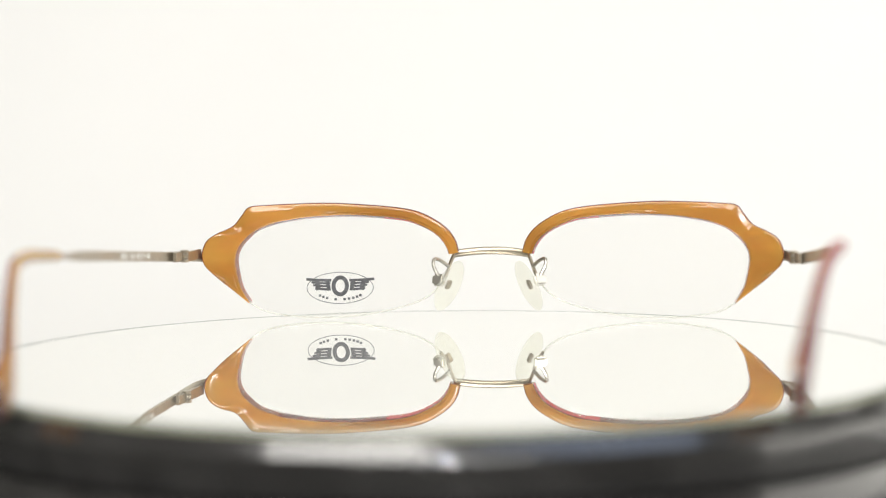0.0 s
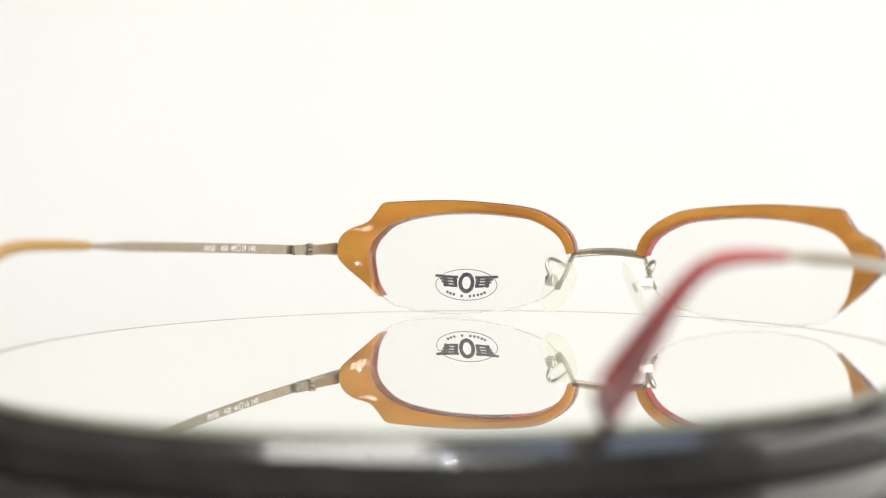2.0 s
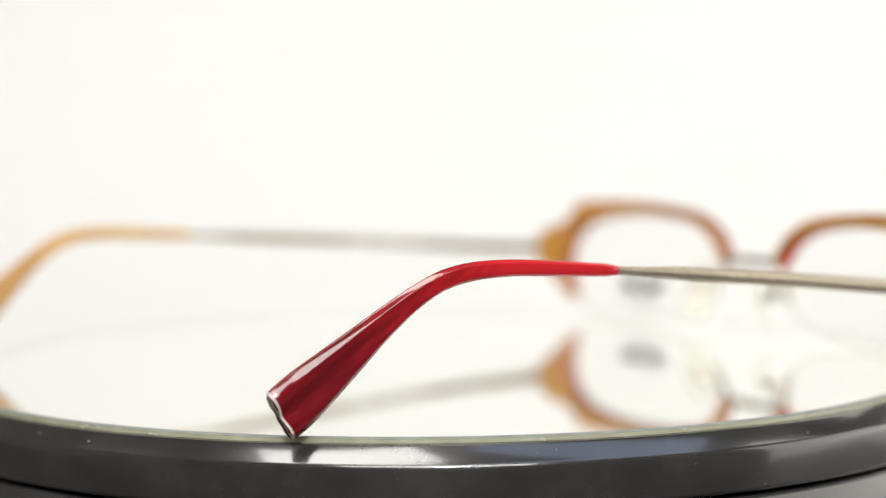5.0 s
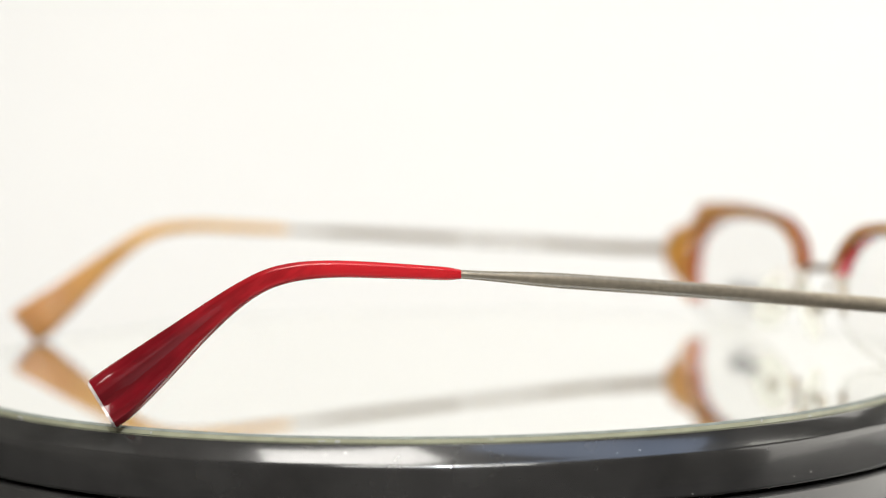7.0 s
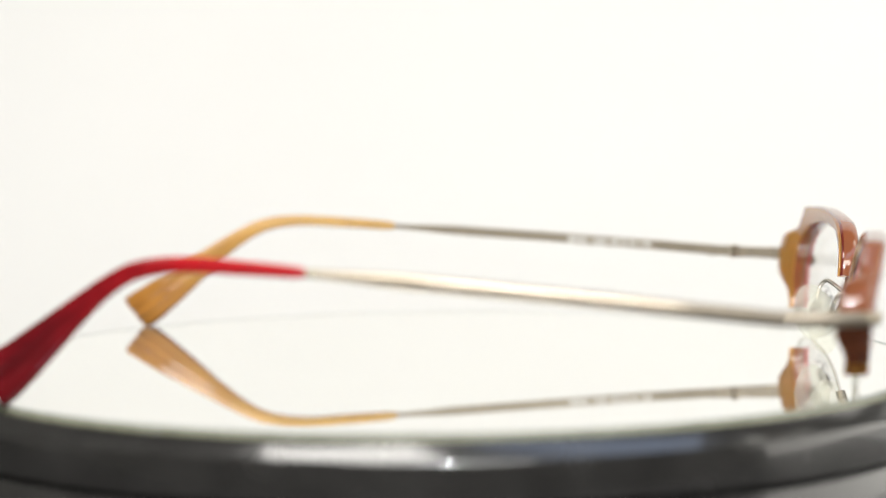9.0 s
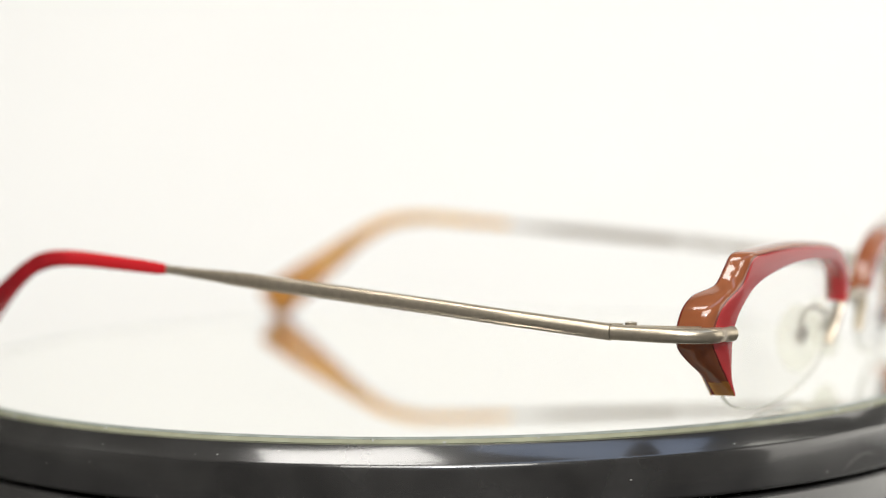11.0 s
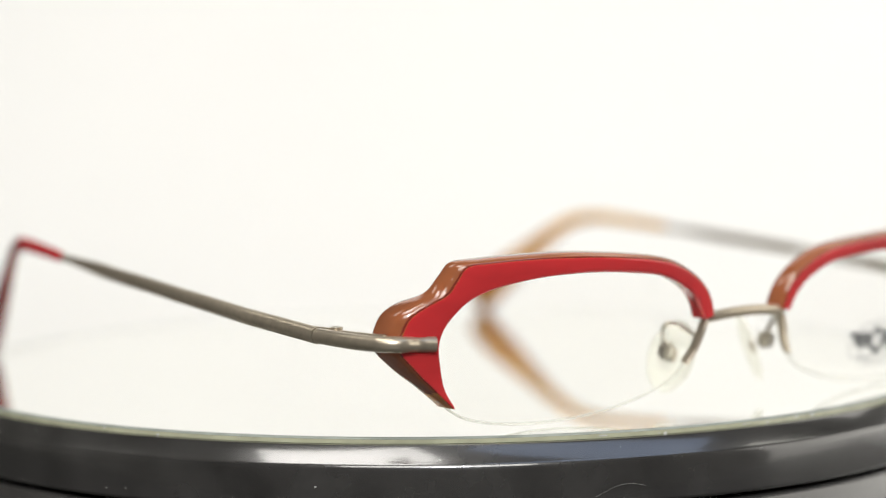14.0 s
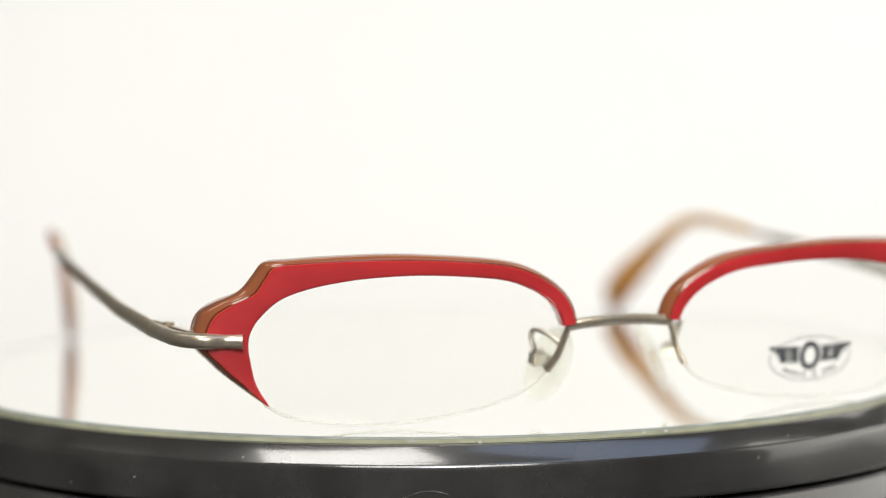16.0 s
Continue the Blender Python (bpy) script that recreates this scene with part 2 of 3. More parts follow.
def box(center, size, bm=None, turn=None, bevel=0.0):
    fresh = bmesh.new()
    m = Matrix.Translation(Vector(center) * MM) @ (turn or Matrix()) @ Matrix.Diagonal((*[s * MM for s in size], 1))
    bmesh.ops.create_cube(fresh, size=1, matrix=m)
    if bevel:
        bmesh.ops.bevel(fresh, geom=fresh.edges[:], offset=bevel * MM, segments=2, affect="EDGES")
    if bm is None:
        return fresh
    me = bpy.data.meshes.new("joined")
    fresh.to_mesh(me)
    fresh.free()
    bm.from_mesh(me)
    bpy.data.meshes.remove(me)
    return bm


def lathe(profile, segments=192, closed=True):
    """A ring turned from (radius, z) points."""
    rings = []
    for i in range(segments):
        w = 2 * math.pi * i / segments
        rings.append([(r * math.cos(w), r * math.sin(w), z) for r, z in profile])
    return loft(rings, closed=True)


def disc(r, z0, z1, segments=192):
    return loft([[(r * math.cos(2 * math.pi * i / segments), r * math.sin(2 * math.pi * i / segments), z)
                  for i in range(segments)] for z in (z0, z1)])


# ---------------------------------------------------------------- setting
def sheet(name, profile, x0, x1, mat, label, category):
    """A sheet of paper bent along a profile of (y, z) and 3 mm thick."""
    bm = bmesh.new()
    pts = [Vector((0, y, z)) for y, z in profile]
    back = []
    for i, p in enumerate(pts):
        t = (pts[min(i + 1, len(pts) - 1)] - pts[max(i - 1, 0)]).normalized()
        back.append(p + Vector((0, t.z, -t.y)) * 0.003)
    rings = [[(x / MM, q.y / MM, q.z / MM) for q in pts + back[::-1]] for x in (x0, x1)]
    ob = part(name, loft(rings, bm=bm), mat, None, sharp=50)
    return tagged(ob, label, category, kind="structure")


TABLE = -0.034
sweep = [(0.06, TABLE), (0.25, TABLE)]
sweep += [(0.25 + 0.35 * math.sin(a), TABLE + 0.35 - 0.35 * math.cos(a)) for a in np.linspace(0.05, math.pi / 2, 24)]
sweep += [(0.6, 1.0)]
sheet("backdrop", sweep, -0.235, 0.9, PAPER, "seamless white paper backdrop sweeping up behind the turntable", "backdrop")


def slab(name, center, size, mat, label, category):
    ob = part(name, box([c / MM for c in center], [s / MM for s in size]), mat, None)
    return tagged(ob, label, category, kind="structure")


slab("table", (0, 0.2, TABLE - 0.35975), (1.9, 0.95, 0.7125), DESK, "dark grey solid-sided table under the white paper sweep", "table")
slab("floor", (0, 0, -0.8), (4.2, 4.2, 0.1), ROOM, "pale grey floor of the photo studio", "floor")
slab("ceiling", (0, 0, 1.65), (4.2, 4.2, 0.1), ROOM, "pale grey ceiling of the photo studio", "ceiling")
slab("wall_north", (0, 2.05, 0.42), (4.2, 0.1, 2.34), ROOM, "pale grey painted studio wall behind the backdrop", "wall")
slab("wall_south", (0, -2.05, 0.42), (4.2, 0.1, 2.34), ROOM, "pale grey painted studio wall behind the camera", "wall")
slab("wall_east", (2.05, 0, 0.42), (0.1, 4.0, 2.34), ROOM, "pale grey painted studio side wall", "wall")
slab("wall_west", (-2.05, 0, 0.42), (0.1, 4.0, 2.34), ROOM, "pale grey painted studio side wall", "wall")

# ---------------------------------------------------------------- turntable
HUB = (-0.0035, 0.002)
MIRROR_R = 92.6
turntable = tagged(new("turntable"), "round mirror-topped turntable with a polished black rim", "turntable")
part("mirror", disc(MIRROR_R - 1.0, -0.2, 0.0), MIRROR, turntable, "round silvered mirror top", sharp=30)
part("glass_edge", lathe([(MIRROR_R - 3, -0.25), (MIRROR_R - 0.1, -0.25), (MIRROR_R + 0.18, -0.22),
                          (MIRROR_R + 0.25, -0.85), (MIRROR_R - 3, -0.85)]), GLASS_EDGE, turntable, "pale green cut glass edge", sharp=15)
part("ground_arris", lathe([(MIRROR_R - 0.98, -0.2), (MIRROR_R - 0.98, 0.01), (MIRROR_R - 0.02, 0.0), (MIRROR_R + 0.18, -0.2)]), ARRIS, turntable,
     "narrow dull ground edge of the mirror", sharp=15)
rim_profile = [(r + MIRROR_R - 90.8, z) for r, z in ((86.0, -0.9), (91.35, -0.9), (91.9, -0.92), (91.98, -1.05), (92.04, -1.15), (94.0, -3.3), (94.08, -3.38),
                                                     (94.26, -3.6), (94.4, -3.9), (94.52, -4.5), (94.62, -9.9), (94.4, -10.3), (88.0, -10.3))]
part("rim", lathe(rim_profile), BLACK, turntable, "polished black bevelled rim", sharp=28)

base = tagged(new("pedestal"), "glossy black round pedestal standing on a dark table", "pedestal")
base.location = (*HUB, 0)
part("housing", lathe([(60.0, -11.1), (96.1, -11.1), (96.8, -11.5), (97.0, -12.0), (98.0, -32.0), (97.5, -33.6), (60.0, -33.6)]),
     BLACK, base, "glossy black base housing", sharp=28)
part("spindle", disc(30.0, -20.0, -10.2, 48), BLACK, base, "dark turning spindle")
part("base_plate", disc(55.0, -37.4, -20.5, 64), BLACK, base, "dark base plate")

# ---------------------------------------------------------------- eyeglasses
OUTER = [(-7.3, 15.5), (-8.0, 18.1), (-9.7, 20.6), (-12.5, 22.8), (-16.5, 24.8), (-21.5, 25.9), (-30.0, 26.7), (-37.9, 27.1),
         (-45.8, 27.0), (-52.5, 26.7), (-56.1, 26.3), (-57.8, 24.3), (-59.7, 22.0), (-63.0, 20.4), (-65.2, 18.9),
         (-66.2, 16.9), (-66.4, 15.0), (-65.7, 13.0), (-64.1, 11.3), (-61.9, 9.1), (-59.1, 6.8), (-55.9, 4.3)]
INNER = [(-9.7, 15.0), (-10.5, 17.0), (-12.2, 19.2), (-15.3, 21.2), (-19.8, 22.9), (-25.5, 23.7), (-32.8, 24.1), (-40.1, 23.9),
         (-45.7, 23.3), (-50.8, 22.3), (-54.7, 20.7), (-57.5, 18.2), (-58.7, 16.0), (-59.0, 13.6), (-58.6, 11.0),
         (-57.7, 7.6), (-55.7, 4.3)]
LOWER = [(-55.8, 4.3), (-52.9, 2.6), (-48.9, 1.5), (-43.9, 0.9), (-38.8, 0.7), (-33.2, 0.9), (-26.5, 1.7), (-20.3, 3.1),
         (-15.8, 4.7), (-13.0, 6.6), (-10.8, 9.5), (-9.7, 12.5), (-9.7, 15.0)]


def bow(x, z, side=-1):
    """The y of the curved, tilted front at (x, z); the wearer's right side sits a little further back."""
    return 77.4 - (3.2 if side < 0 else 5.6) * (x / 57) ** 2 - (26.5 - z) * 0.133


def step(a, b0, v):
    t = min(1, max(0, (v - a) / (b0 - a)))
    return t * t * (3 - 2 * t)


def spans(points, marks, counts):
    """Points along a smooth curve, evenly within each stretch between two marked control points."""
    out = []
    whole = curve_fine(points)
    for a, b0, n in zip(marks, marks[1:], counts):
        piece = even(whole[16 * a:16 * b0 + 1], n + 1)
        out += piece if b0 == marks[-1] else piece[:-1]
    return out


def rim_layers(side):
    """The amber back and the red front of one brow rim, as two skins."""
    outer = spans([(x, z, 0) for x, z in OUTER], (0, 10, 16, 21), (60, 32, 28))
    inner = spans([(x, z, 0) for x, z in INNER], (0, 9, 13, 16), (60, 32, 28))
    n = len(outer)
    back, front = [], []
    for i in range(n):
        # pull the outline's points along the rim so that cuts stay square to it
        o, q = outer[i], inner[i]
        mid, half = (o + q) / 2, (o - q) / 2
        w = max(half.length, 0.12)
        half = half.normalized() * w
        c1, c2 = min(0.3, 0.35 * w) / w, min(0.55, 0.45 * w) / w

        def at(u, d):
            p = mid + half * u
            return (side * p.x * -1, bow(p.x, p.y, side) + d, p.y)
        lug = step(57.0, 60.5, -mid.x) * step(7.0, 12.0, mid.y) * (1 - step(19.5, 23.0, mid.y))
        deep, thin = -1.6 - 1.9 * lug, -1.5 - 0.3 * lug
        slope = 0.75 + 0.25 * step(14.0, 20.0, mid.y) + 0.6 * step(54.0, 58.0, -mid.x) * step(13.0, 16.0, mid.y)
        # the outer flank rolls over into the face in one rounded sweep; the seam of the two layers lies on it
        roll, r2 = min(slope + 0.75, 0.95 * w), min(0.8, 0.42 * w) / w

        def flank(deg):
            k = radians(deg)
            return at(1 - roll * (1 - math.cos(k) ** 0.85) / w, -0.5 + 2.65 * math.sin(k) ** 0.85)
        over = min(0.2 + 0.3 * step(15.0, 20.0, mid.y) * (0.5 + 0.5 * step(14.0, 26.0, -mid.x)), 0.6 * w) / w
        back.append([flank(k) for k in (75, 66, 56, 46, 36, 26, 17, 8, 0)]
                    + [at(1, deep + 0.6), at(1 - r2 * 0.1, deep + 0.32), at(1 - r2 * 0.35, deep + 0.12), at(1 - r2 * 0.7, deep + 0.02), at(1 - r2 * 1.15, deep),
                       at(0.5, 0.85 * deep + 0.15 * thin - 0.22), at(0.05, 0.6 * deep + 0.4 * thin - 0.3), at(-0.4, 0.3 * deep + 0.7 * thin - 0.24), at(c2 * 1.3 - 1, thin),
                       at(c2 - 1, thin), at(c2 * 0.35 - 1, thin + 0.15), at(-1, thin + 0.5), at(-1 - 0.95 * over, 1.4)])
        seam = 1 - roll * (1 - math.cos(radians(76)) ** 0.85) / w
        front.append([at(seam - 0.1 / w, 1.6)] + [flank(k) for k in (76, 80, 84, 87, 90)]
                     + [at(c1 * 1.5 - 1 - over, 2.15), at(c1 - 1 - over, 2.12), at(c1 * 0.4 - 1 - over, 1.98), at(-1 - over, 1.75), at(-1 - over, 1.43)])
    back, sides = loft(back), len(back[0])
    back.faces.ensure_lookup_table()
    for k, f in enumerate(back.faces):
        if k < (n - 1) * sides:
            strip, out_x = k % sides, abs(f.calc_center_median().x)
            f.material_index = 2 if strip < 1 or strip in (9, 10) else 1 if strip < 10 else 0
            if strip < 9 and f.calc_center_median().z < 0.0068:
                f.material_index = 0
            if strip in (19, 20):
                f.material_index = (0, 1)[strip - 19] if out_x > 0.05 else 2 if strip == 19 or out_x > 0.025 else 3
    return back, loft(front)


def lens_skin(side):
    n = 60
    top = curve([(x, z, 0) for x, z in INNER], n)
    low = curve([(x, z, 0) for x, z in LOWER], n)
    loop = [(p.x, p.y) for p in top[:-1]] + [(p.x, p.y) for p in low[:-1]]
    cx, cz = -34.2, 12.5
    bm = bmesh.new()
    faces = []
    for d, tilt in ((0.85, 1), (-0.75, -1)):
        rings = []
        for k in range(8):
            s = 1.006 - k / 8
            bevel = 0.25 * tilt if k == 0 else 0
            rings.append([bm.verts.new(Vector((-side * (cx + (x - cx) * s), bow(cx + (x - cx) * s, cz + (z - cz) * s, side) + d - bevel,
                                               cz + (z - cz) * s)) * MM) for x, z in loop])
        mid = bm.verts.new(Vector((-side * cx, bow(cx, cz, side) + d, cz)) * MM)
        for a, b0 in zip(rings, rings[1:]):
            for i in range(len(loop)):
                j = (i + 1) % len(loop)
                bm.faces.new((a[i], a[j], b0[j], b0[i]))
        for i in range(len(loop)):
            bm.faces.new((rings[-1][i], rings[-1][(i + 1) % len(loop)], mid))
        faces.append(rings[0])
    for i in range(len(loop)):
        j = (i + 1) % len(loop)
        bm.faces.new((faces[0][i], faces[1][i], faces[1][j], faces[0][j])).material_index = 1
    return bm


glasses = tagged(new("eyeglasses"), "semi-rimless eyeglasses, red and amber acetate brow with bronze metal temples", "eyeglasses")

TEMPLE_X = {-1: [(68.0, 66.5), (60.0, 69.3), (40.0, 72.2), (20.0, 73.6), (0.0, 74.2), (-19.0, 74.5), (-40.0, 74.4), (-48.0, 74.0), (-60.0, 71.4), (-72.0, 68.2), (-84.0, 68.6)],
            1: [(68.0, 66.5), (60.0, 69.2), (40.0, 72.0), (20.0, 72.9), (0.0, 73.1), (-19.0, 72.3), (-40.0, 69.7), (-58.0, 64.2), (-72.0, 60.6), (-82.0, 60.2)]}


def temple_x(y, side=-1):
    rows = TEMPLE_X[side]
    for (a, xa), (b0, xb) in zip(rows, rows[1:]):
        if y >= b0:
            return xa + (xb - xa) * (a - y) / (a - b0)
    return rows[-1][1]


TIP_TOP = [(-18.6, 22.3), (-29.4, 23.4), (-37.8, 24.1), (-42.8, 24.2), (-46.7, 23.9), (-50.6, 23.0), (-55.0, 21.0), (-60.1, 18.1),
           (-65.7, 14.8), (-71.2, 11.6), (-76.8, 8.4), (-79.3, 6.9)]
TIP_LOW = [(-18.6, 20.3), (-29.4, 21.1), (-37.8, 21.7), (-42.8, 21.6), (-46.7, 21.0), (-50.0, 19.8), (-54.0, 17.2), (-58.6, 13.2),
           (-62.6, 9.3), (-67.2, 4.9), (-71.0, 1.6), (-73.4, 0.1)]


def tip_skin(side, outside):
    """Half of a flared temple tip: the fluted outer half or the inner half."""
    n = 60
    top, low = curve([(y, z, 0) for y, z in TIP_TOP], n), curve([(y, z, 0) for y, z in TIP_LOW], n)
    rings = []
    for i in range(n):
        f = i / (n - 1)
        a, b0 = top[i], low[i]
        mid, half = (a + b0) / 2, (a - b0) / 2
        flare = step(0.45, 1.0, f)
        thick = 0.9 + 0.35 * flare
        if f < 0.03:
            half, thick = half * (0.75 + 8 * f), thick * (0.7 + 10 * f)
        if outside:
            shape = [(0.98, 0.34), (0.97, 0.38), (0.95, 0.44), (0.73, 1.0), (0.69, 1.05), (0.62, 1.07), (0.42, 1.03), (0.34, 1.0 - 0.06 * flare), (0.02, 1.0 - 0.66 * flare), (-0.06, 1.0 - 0.68 * flare),
                     (-0.42, 1.0 - 0.08 * flare), (-0.5, 1.02), (-0.72, 0.98), (-0.94, 0.45), (-0.96, 0.34)]
        else:
            shape = [(0.97, 0.3), (1, 0.1), (0.98, -0.2), (0.87, -0.58), (0.67, -0.88), (0.44, -1.0), (0.32, -0.98), (0.17, -1.0 + 0.4 * flare), (0.06, -1.0 + 0.36 * flare), (-0.12, -1.02),
                     (-0.3, -1.02), (-0.42, -1.0 + 0.3 * flare), (-0.54, -1.0 + 0.26 * flare), (-0.72, -0.86), (-0.88, -0.56), (-0.98, -0.2), (-1, 0.1), (-0.97, 0.3)]
        ring = []
        for u, d in shape:
            p, d = mid + half * u, d * (1 - 0.35 * u * u * (1 - flare))
            shift = (-1.0 + 3.25 * f + 0.85 * u * f) if side > 0 else 0.3 - 1.6 * f * f + (0.5 + 0.3 * u) * f
            ring.append((side * (temple_x(p.x + shift, side) + d * thick), p.x + shift, p.y + (1.85 * (1 - f) ** 0.8 + 0.35 * f * (1 + u) if side > 0 else 0.55 * (1 - f) ** 1.2 - 0.75 * f ** 4)))
        rings.append(ring)
    last = [Vector(p) for p in rings[-1]]
    mid = sum(last, Vector()) / len(last)
    way = (mid - sum((Vector(p) for p in rings[-2]), Vector()) / len(last)).normalized()
    rings.append([tuple(mid + (p - mid) * 0.9 + way * 0.4) for p in last])
    bm, sides = loft(rings), len(rings[0])
    # dark maroon narrow sides on the inner half; the cut end's glint painted pale
    bm.faces.ensure_lookup_table()
    for k, f in enumerate(bm.faces):
        if (n - 1) * sides <= k < n * sides:
            f.material_index = 1
        elif not outside and k % sides in (0, 1, 14, 15, 16, 17):
            f.material_index = 2
    return bm


def bar_skin(side):
    """The metal temple: round outside, flat inside, thinning towards the tip."""
    rings = []
    for i in range(60):
        y = 56.0 - (77.5 if side > 0 else 76.5) * i / 59
        f = (56.0 - y) / 75
        zc = (15.15 + 7.95 * f + 0.35 * math.sin(math.pi * f)) if side > 0 else (16.05 + 5.8 * f + 0.1 * math.sin(math.pi * f))
        hz = (1.32 if side > 0 else 1.15) - 0.1 * f - 0.5 * step(0.78, 1.0, f)
        hx = 1.2 - 0.55 * f
        x = temple_x(y, side)
        ring = []
        for j in range(18):
            w = 2 * math.pi * j / 18
            cx, cz = math.cos(w), math.sin(w)
            ring.append((side * (x + (hx * cx if cx > 0 else 0.35 * max(-1, cx * 2.2))), y, zc + hz * cz))
        rings.append(ring)
    return loft(rings)


for side in (-1, 1):
    amber, red = rim_layers(side)
    brow = part("brow_rim", amber, [AMBER, BROWN, MAROON, RED], glasses, "polished amber acetate brow rim")
    part("front_layer", red, RED, brow, "polished red acetate front layer", sharp=60)
    lens = part("lens", lens_skin(side), [LENS, LENS_EDGE], glasses, "clear plastic demo lens", sharp=60)
    cord = [(-side * x, bow(x, z, side) + 0.05, z - 0.1) for x, z in LOWER[:11]]
    part("nylon_cord", tube(cord, 0.22, 0.22, up=(0, 1, 0), n=60, sides=8), NYLON, lens, "thin clear nylon cord")

    # metal leg that grips the lens beside the nose, and the nose pad on its wire
    leg = [(side * 8.6, bow(8.6, 14.9) + 0.7, 14.9), (side * 9.4, bow(9.4, 13) + 0.8, 13.0), (side * 10.4, bow(10.4, 10) + 0.6, 10.2),
           (side * 11.9, bow(12, 7.6) + 0.3, 7.8)]
    part("bridge_leg", tube(leg, 0.95, 0.42, up=(-side, 0, -0.3), n=20, sides=14), METAL, glasses)
    pad_turn = Matrix.Rotation(radians(-side * 24), 4, "Y") @ Matrix.Rotation(radians(-side * 56), 4, "Z")
    pad_at = (side * 9.1, 69.2, 8.2)
    pad = part("nose_pad", ball(pad_at, 1.0, squash=(3.9, 1.05, 6.2), turn=pad_turn), SILICONE, glasses, "milky clear silicone nose pad", sharp=80)
    part("pad_core", box((pad_at[0] + side * 0.2, pad_at[1] + 0.3, pad_at[2] + 0.2), (1.7, 0.6, 2.3), turn=pad_turn, bevel=0.25), METAL, pad, "small metal pad mount")
    arm = [(side * 9.8, bow(9.8, 12) - 0.2, 12.2), (side * 11.4, 73.6, 13.6), (side * 12.7, 72.4, 14.1), (side * 12.9, 71.2, 12.9),
           (side * 12.1, 70.6, 11.0), (side * 11.2, 70.3, 9.6)]
    part("pad_arm", tube(arm, 0.42, 0.42, up=(0, 0.4, 1), n=36, sides=10), STEEL, glasses, "bent nickel pad wire")
    part("pad_screw", box((side * 11.6, 70.6, 9.4), (2.8, 2.0, 2.7), turn=Matrix.Rotation(radians(side * 14), 4, "Z") @ Matrix.Rotation(radians(-14), 4, "X"), bevel=0.5), STEEL, glasses, "square nickel pad block")

    # end piece: a rod that wraps from the front round the corner to the hinge
    end = [(side * (59.5 if side < 0 else 59.7), bow(58.6, 14.4, side) + 2.0, 14.4), (side * 62.3, bow(62.3, 14.4, side) + 1.8, 14.5), (side * 65.6, 73.0 if side < 0 else 70.8, 14.7),
           (side * 68.0, 69.6 if side < 0 else 68.3, 14.8 if side > 0 else 15.1), (side * 69.1, 64.0, 14.9 if side > 0 else 15.6), (side * 69.7, 56.05, 15.15 if side > 0 else 16.05)]
    part("end_piece", tube(end, 1.2, 1.2, n=44, sides=18), METAL, glasses, "bent bronze metal end piece")
    hinge, hz = bmesh.new(), 15.2 if side > 0 else 16.0
    for k in (-1, 0, 1):
        ring = [[(side * (68.1 + 0.95 * math.cos(w)), 58.6 + 0.9 * math.sin(w), hz + 0.95 * k + dz)
                 for w in np.linspace(0, 2 * math.pi, 17)[:-1]] for dz in (-0.4, 0.4)]
        loft(ring, bm=hinge)
    box((side * 67.45, 64.2, hz - 0.2), (0.8, 10.0, 2.2), bm=hinge, turn=Matrix.Rotation(radians(side * 5), 4, "Z"))
    box((side * 68.85, 55.2, hz + 0.12), (0.7, 4.6, 2.15), bm=hinge, turn=Matrix.Rotation(radians(side * 6), 4, "Z"))
    hinge_ob = part("hinge", hinge, METAL, glasses, "three-knuckle bronze hinge")
    part("hinge_screw", ball((side * 68.1, 58.6, hz + 1.3), 0.7, squash=(1, 1, 0.35)), STEEL, hinge_ob)

    temple = part("temple", bar_skin(side), METAL, glasses, "tapering brushed bronze temple")
    tip = part("temple_tip", tip_skin(side, False), [LIT_AMBER, EDGE_GLINT, MAROON], temple, "flared amber acetate inner temple tip", sharp=25)
    part("tip_outer_layer", tip_skin(side, True), [DEEP_RED, EDGE_GLINT], temple, "flared dark red acetate outer temple tip", sharp=28)

bridge = [(x, bow(x, 15.5) + 0.8 + 0.9 * (1 - (x / 9) ** 2), 14.9 + 0.75 * (1 - (x / 9) ** 2)) for x in np.linspace(-9, 9, 9)]
part("bridge", tube(bridge, 0.6, 0.88, n=36, sides=16), METAL, glasses, "arched bronze metal bridge")

# printed emblem on one lens: winged ring in an oval, with a line of fine print as bars


def on_lens(x, z, d=0.9):
    return (x, bow(x, z) + d, z)


EMBLEM = (-35.1, 7.3)
mark = bmesh.new()


def ribbon(points, width, bm, closed=True, thick=0.05):
    n = len(points)
    rings = []
    for i, (x, z) in enumerate(points):
        xa, za = points[(i - 1) % n if closed else max(i - 1, 0)]
        xb, zb = points[(i + 1) % n if closed else min(i + 1, n - 1)]
        t = Vector((xb - xa, zb - za)).normalized()
        px, pz = -t.y * width / 2, t.x * width / 2
        rings.append([on_lens(x + px, z + pz), on_lens(x - px, z - pz), on_lens(x - px, z - pz, 0.9 + thick), on_lens(x + px, z + pz, 0.9 + thick)])
    return loft(rings, closed=closed, bm=bm)


def ellipse(rx, rz, n=48):
    return [(EMBLEM[0] + rx * math.cos(2 * math.pi * i / n), EMBLEM[1] + rz * math.sin(2 * math.pi * i / n)) for i in range(n)]


ribbon([(x, z + 0.45) for x, z in ellipse(1.55, 1.95)], 0.95, mark)
emblem = part("lens_emblem", mark, INK, glasses, "dark winged ring emblem printed on the lens")
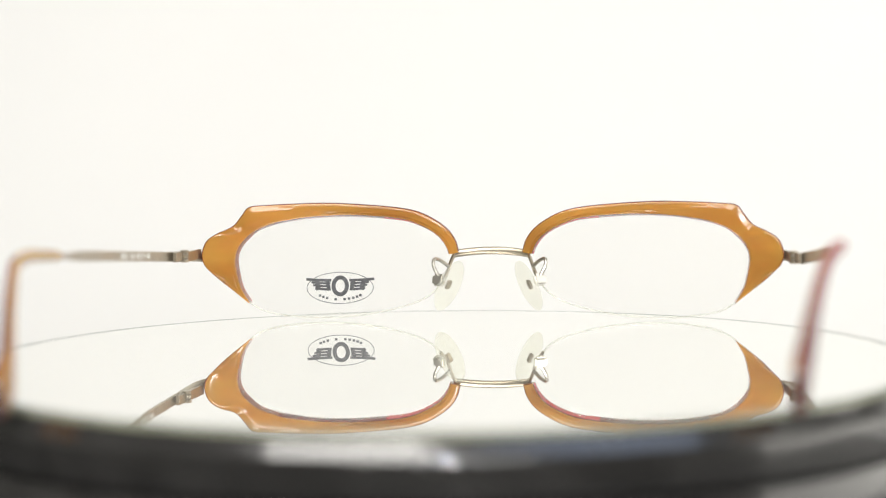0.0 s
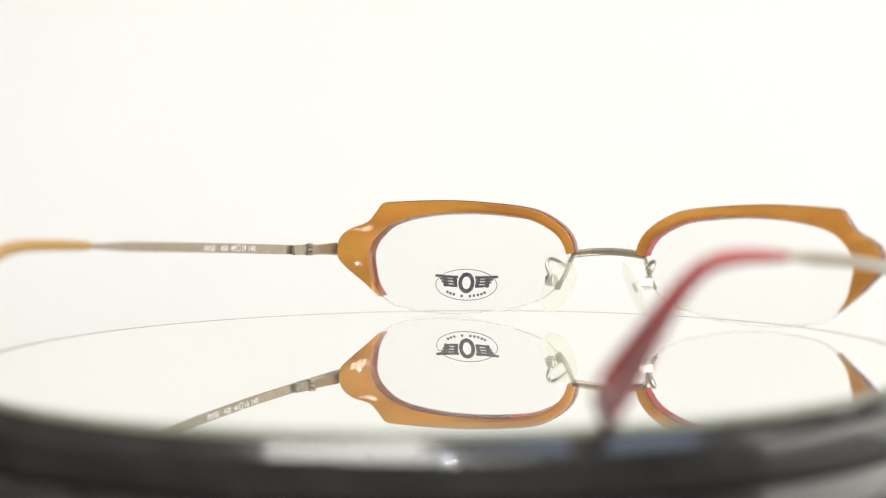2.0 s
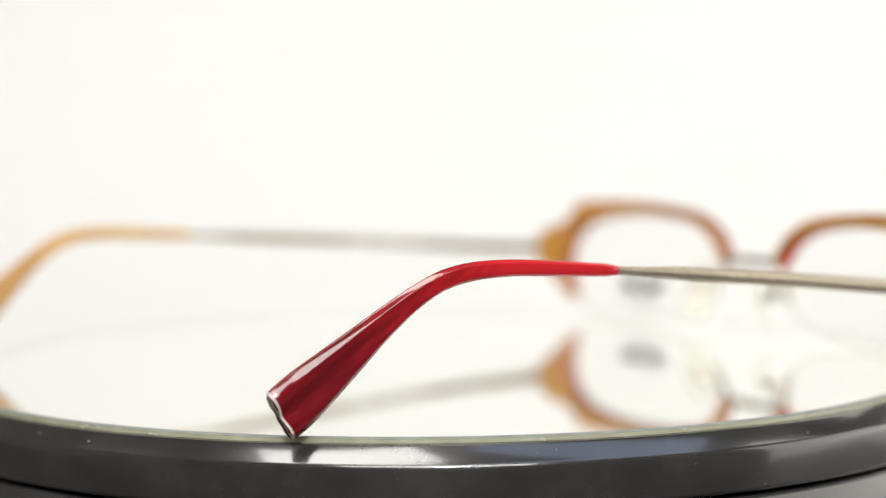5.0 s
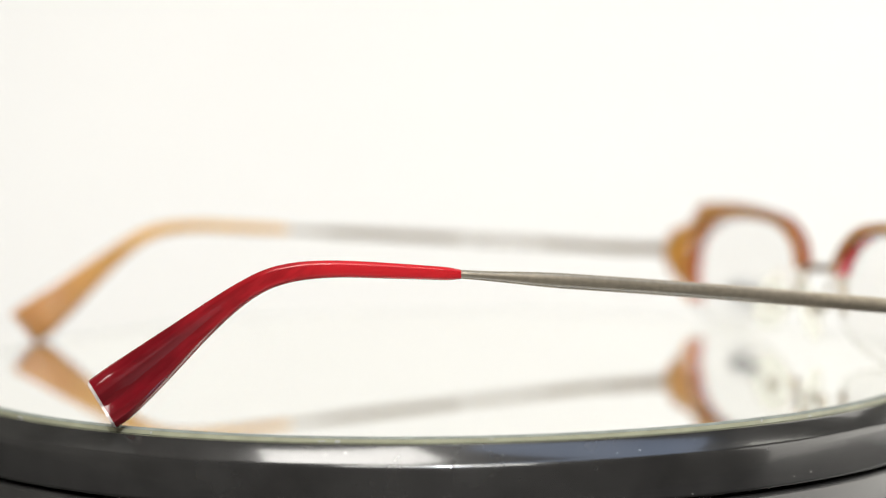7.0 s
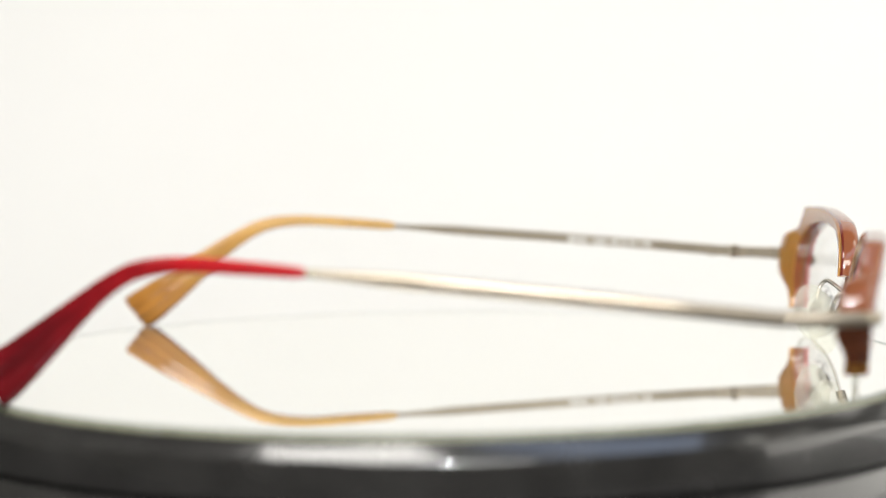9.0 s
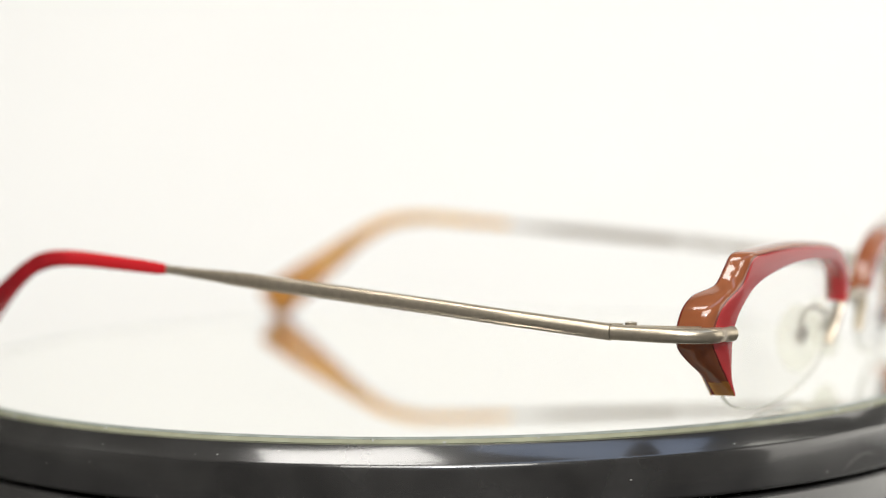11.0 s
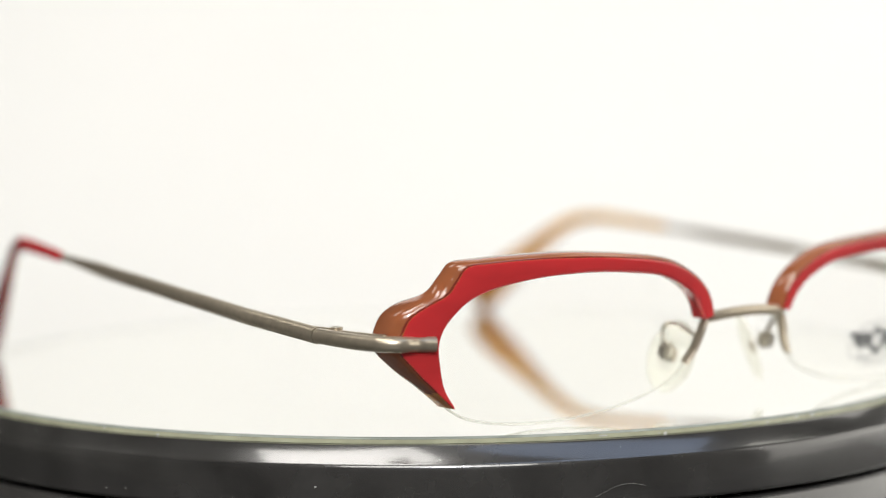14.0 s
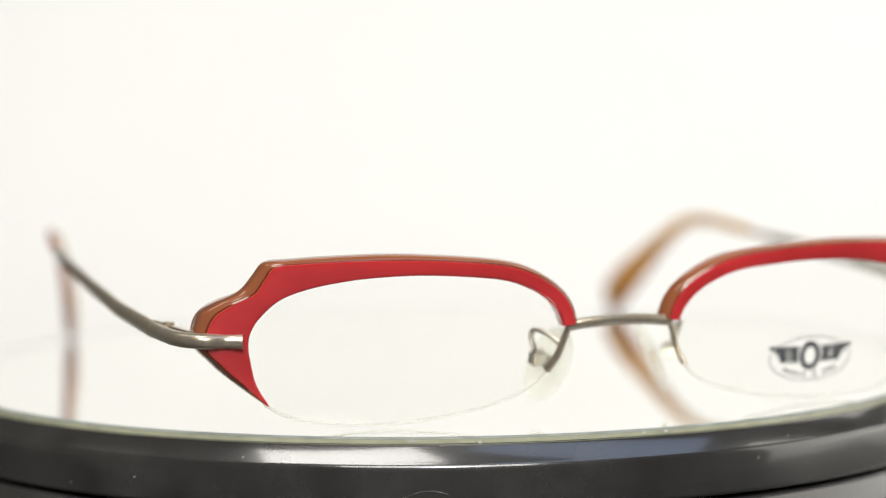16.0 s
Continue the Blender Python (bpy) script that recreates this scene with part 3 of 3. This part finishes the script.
for w in (-1, 1):
    wing = bmesh.new()
    for inner, outer, zz, thick in ((2.1, 7.9, 1.85, 0.62), (2.3, 6.7, 1.15, 0.5), (2.3, 6.3, 0.48, 0.5), (2.2, 5.8, -0.25, 0.55)):
        ribbon([(EMBLEM[0] + w * (inner + (outer - inner) * f), EMBLEM[1] + zz + 0.3 * f * f - 0.1) for f in np.linspace(0, 1, 8)], thick, wing, closed=False)
    for xx, ww in ((2.6, 0.9), (5.0, 1.1)):
        ribbon([(EMBLEM[0] + w * xx, EMBLEM[1] - 0.5), (EMBLEM[0] + w * (xx + 0.5), EMBLEM[1] + 1.9)], ww, wing, closed=False)
    part("emblem_wing", wing, INK, emblem, "dark printed wing")
part("emblem_oval", ribbon(ellipse(7.7, 3.6, 64), 0.16, bmesh.new()), PALE_INK, emblem, "thin grey printed oval")
fine = bmesh.new()
for k in range(11):
    a = radians(222 + 9.6 * k)
    if k in (3, 5):
        continue
    x, z = EMBLEM[0] + 6.3 * math.cos(a), EMBLEM[1] + 0.1 + 2.75 * math.sin(a)
    ribbon([(x - 0.3, z), (x + 0.3, z)], 0.55, fine, closed=False)
part("fine_print", fine, PALE_INK, emblem, "tiny unreadable print as grey bars")

# white writing on the inside of one temple


def writing(body, size, y, z, slope):
    cu = bpy.data.curves.new("writing", "FONT")
    cu.body, cu.size, cu.extrude, cu.offset = body, size * MM, 0.00002, 0.00003
    cu.resolution_u = 3
    tmp = new("writing", cu)
    me = bpy.data.meshes.new_from_object(tmp.evaluated_get(bpy.context.evaluated_depsgraph_get()))
    bpy.data.objects.remove(tmp)
    ob = new("temple_writing", me)
    me.materials.clear()
    me.materials.append(WHITE_INK)
    ob.parent = glasses
    # text runs towards the front (+y) and faces the wearer's head (+x)
    lean = math.atan2(temple_x(y + 18) - temple_x(y), 18)
    m = Matrix(((0, 0, 1, 0), (1, 0, 0, 0), (0, 1, 0, 0), (0, 0, 0, 1)))
    ob.matrix_basis = Matrix.Translation(Vector((-temple_x(y) + 0.52, y, z)) * MM) @ Matrix.Rotation(lean, 4, "Z") @ Matrix.Rotation(radians(slope), 4, "X") @ m
    ob["label"] = "white size marking printed on the temple"
    return ob


for word, at_y in (("BRISE", 21.3), ("458", 27.2), ("49", 31.0), ("19", 34.9), ("140", 37.5)):
    writing(word, 1.75, at_y, 18.15 - 0.072 * (at_y - 21.3), -3.8)
frame_bm = bmesh.new()
for dy, dz, ly, lz in ((0, 0.65, 1.55, 0.2), (0, -0.65, 1.55, 0.2), (-0.68, 0, 0.2, 1.3), (0.68, 0, 0.2, 1.3)):
    box((-temple_x(33.9) + 0.5, 33.9 + dy, 17.9 + dz), (0.05, ly, lz), bm=frame_bm)
part("size_box", frame_bm, WHITE_INK, glasses, "small white printed square")

# ---------------------------------------------------------------- dust on the turntable's rim
rng = random.Random(4)
specks = bmesh.new()
for k in range(56):
    a, r, z = rng.uniform(0, 2 * math.pi), MIRROR_R + 3.82, rng.uniform(-9.8, -5.0)
    if rng.random() < 0.4:
        s = rng.random()
        r, z = MIRROR_R + 1.5 + 1.5 * s, -1.38 - 1.64 * s
    s = rng.choice((0.06, 0.08, 0.1, 0.16))
    box((r * math.cos(a), r * math.sin(a), z), (s, s * rng.uniform(1, 3), s * 0.8), bm=specks, turn=Matrix.Rotation(a, 4, "Z"))
for k in range(46):
    a, s = rng.uniform(0, 2 * math.pi), rng.choice((0.12, 0.2, 0.35, 0.6))
    box(((MIRROR_R + 0.24) * math.cos(a), (MIRROR_R + 0.24) * math.sin(a), rng.uniform(-0.75, -0.3)), (0.12, s * rng.uniform(1, 2.2), rng.uniform(0.12, 0.4)), bm=specks,
        turn=Matrix.Rotation(a, 4, "Z"))
tagged(part("dust", specks, DUST, turntable, "pale dust specks"), kind="stuff")
hair = []
for k in range(12):
    f = k / 11
    a = radians(-90 + 159.5 - 3.6 + 5.0 * f)
    hair.append(((MIRROR_R + 3.86) * math.cos(a), (MIRROR_R + 3.86) * math.sin(a), -9.3 + 2.2 * math.sin(f * 2.2) - 0.3 * f))
part("hair", tube(hair, 0.013, 0.013, n=30, sides=6), DUST, turntable, "fine pale hair stuck on the rim")

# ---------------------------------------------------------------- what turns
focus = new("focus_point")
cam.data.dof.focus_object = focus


def motions():
    rows = [(t, pose(0, 0, 0, 0, 0, -a)) for t, a in TURN]
    walk(turntable, [(t, pose(*HUB, 0) @ m) for t, m in rows])
    walk(glasses, [(t, m @ pose(0.00085, 0, 0)) for t, m in rows])
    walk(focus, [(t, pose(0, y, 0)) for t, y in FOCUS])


motions()
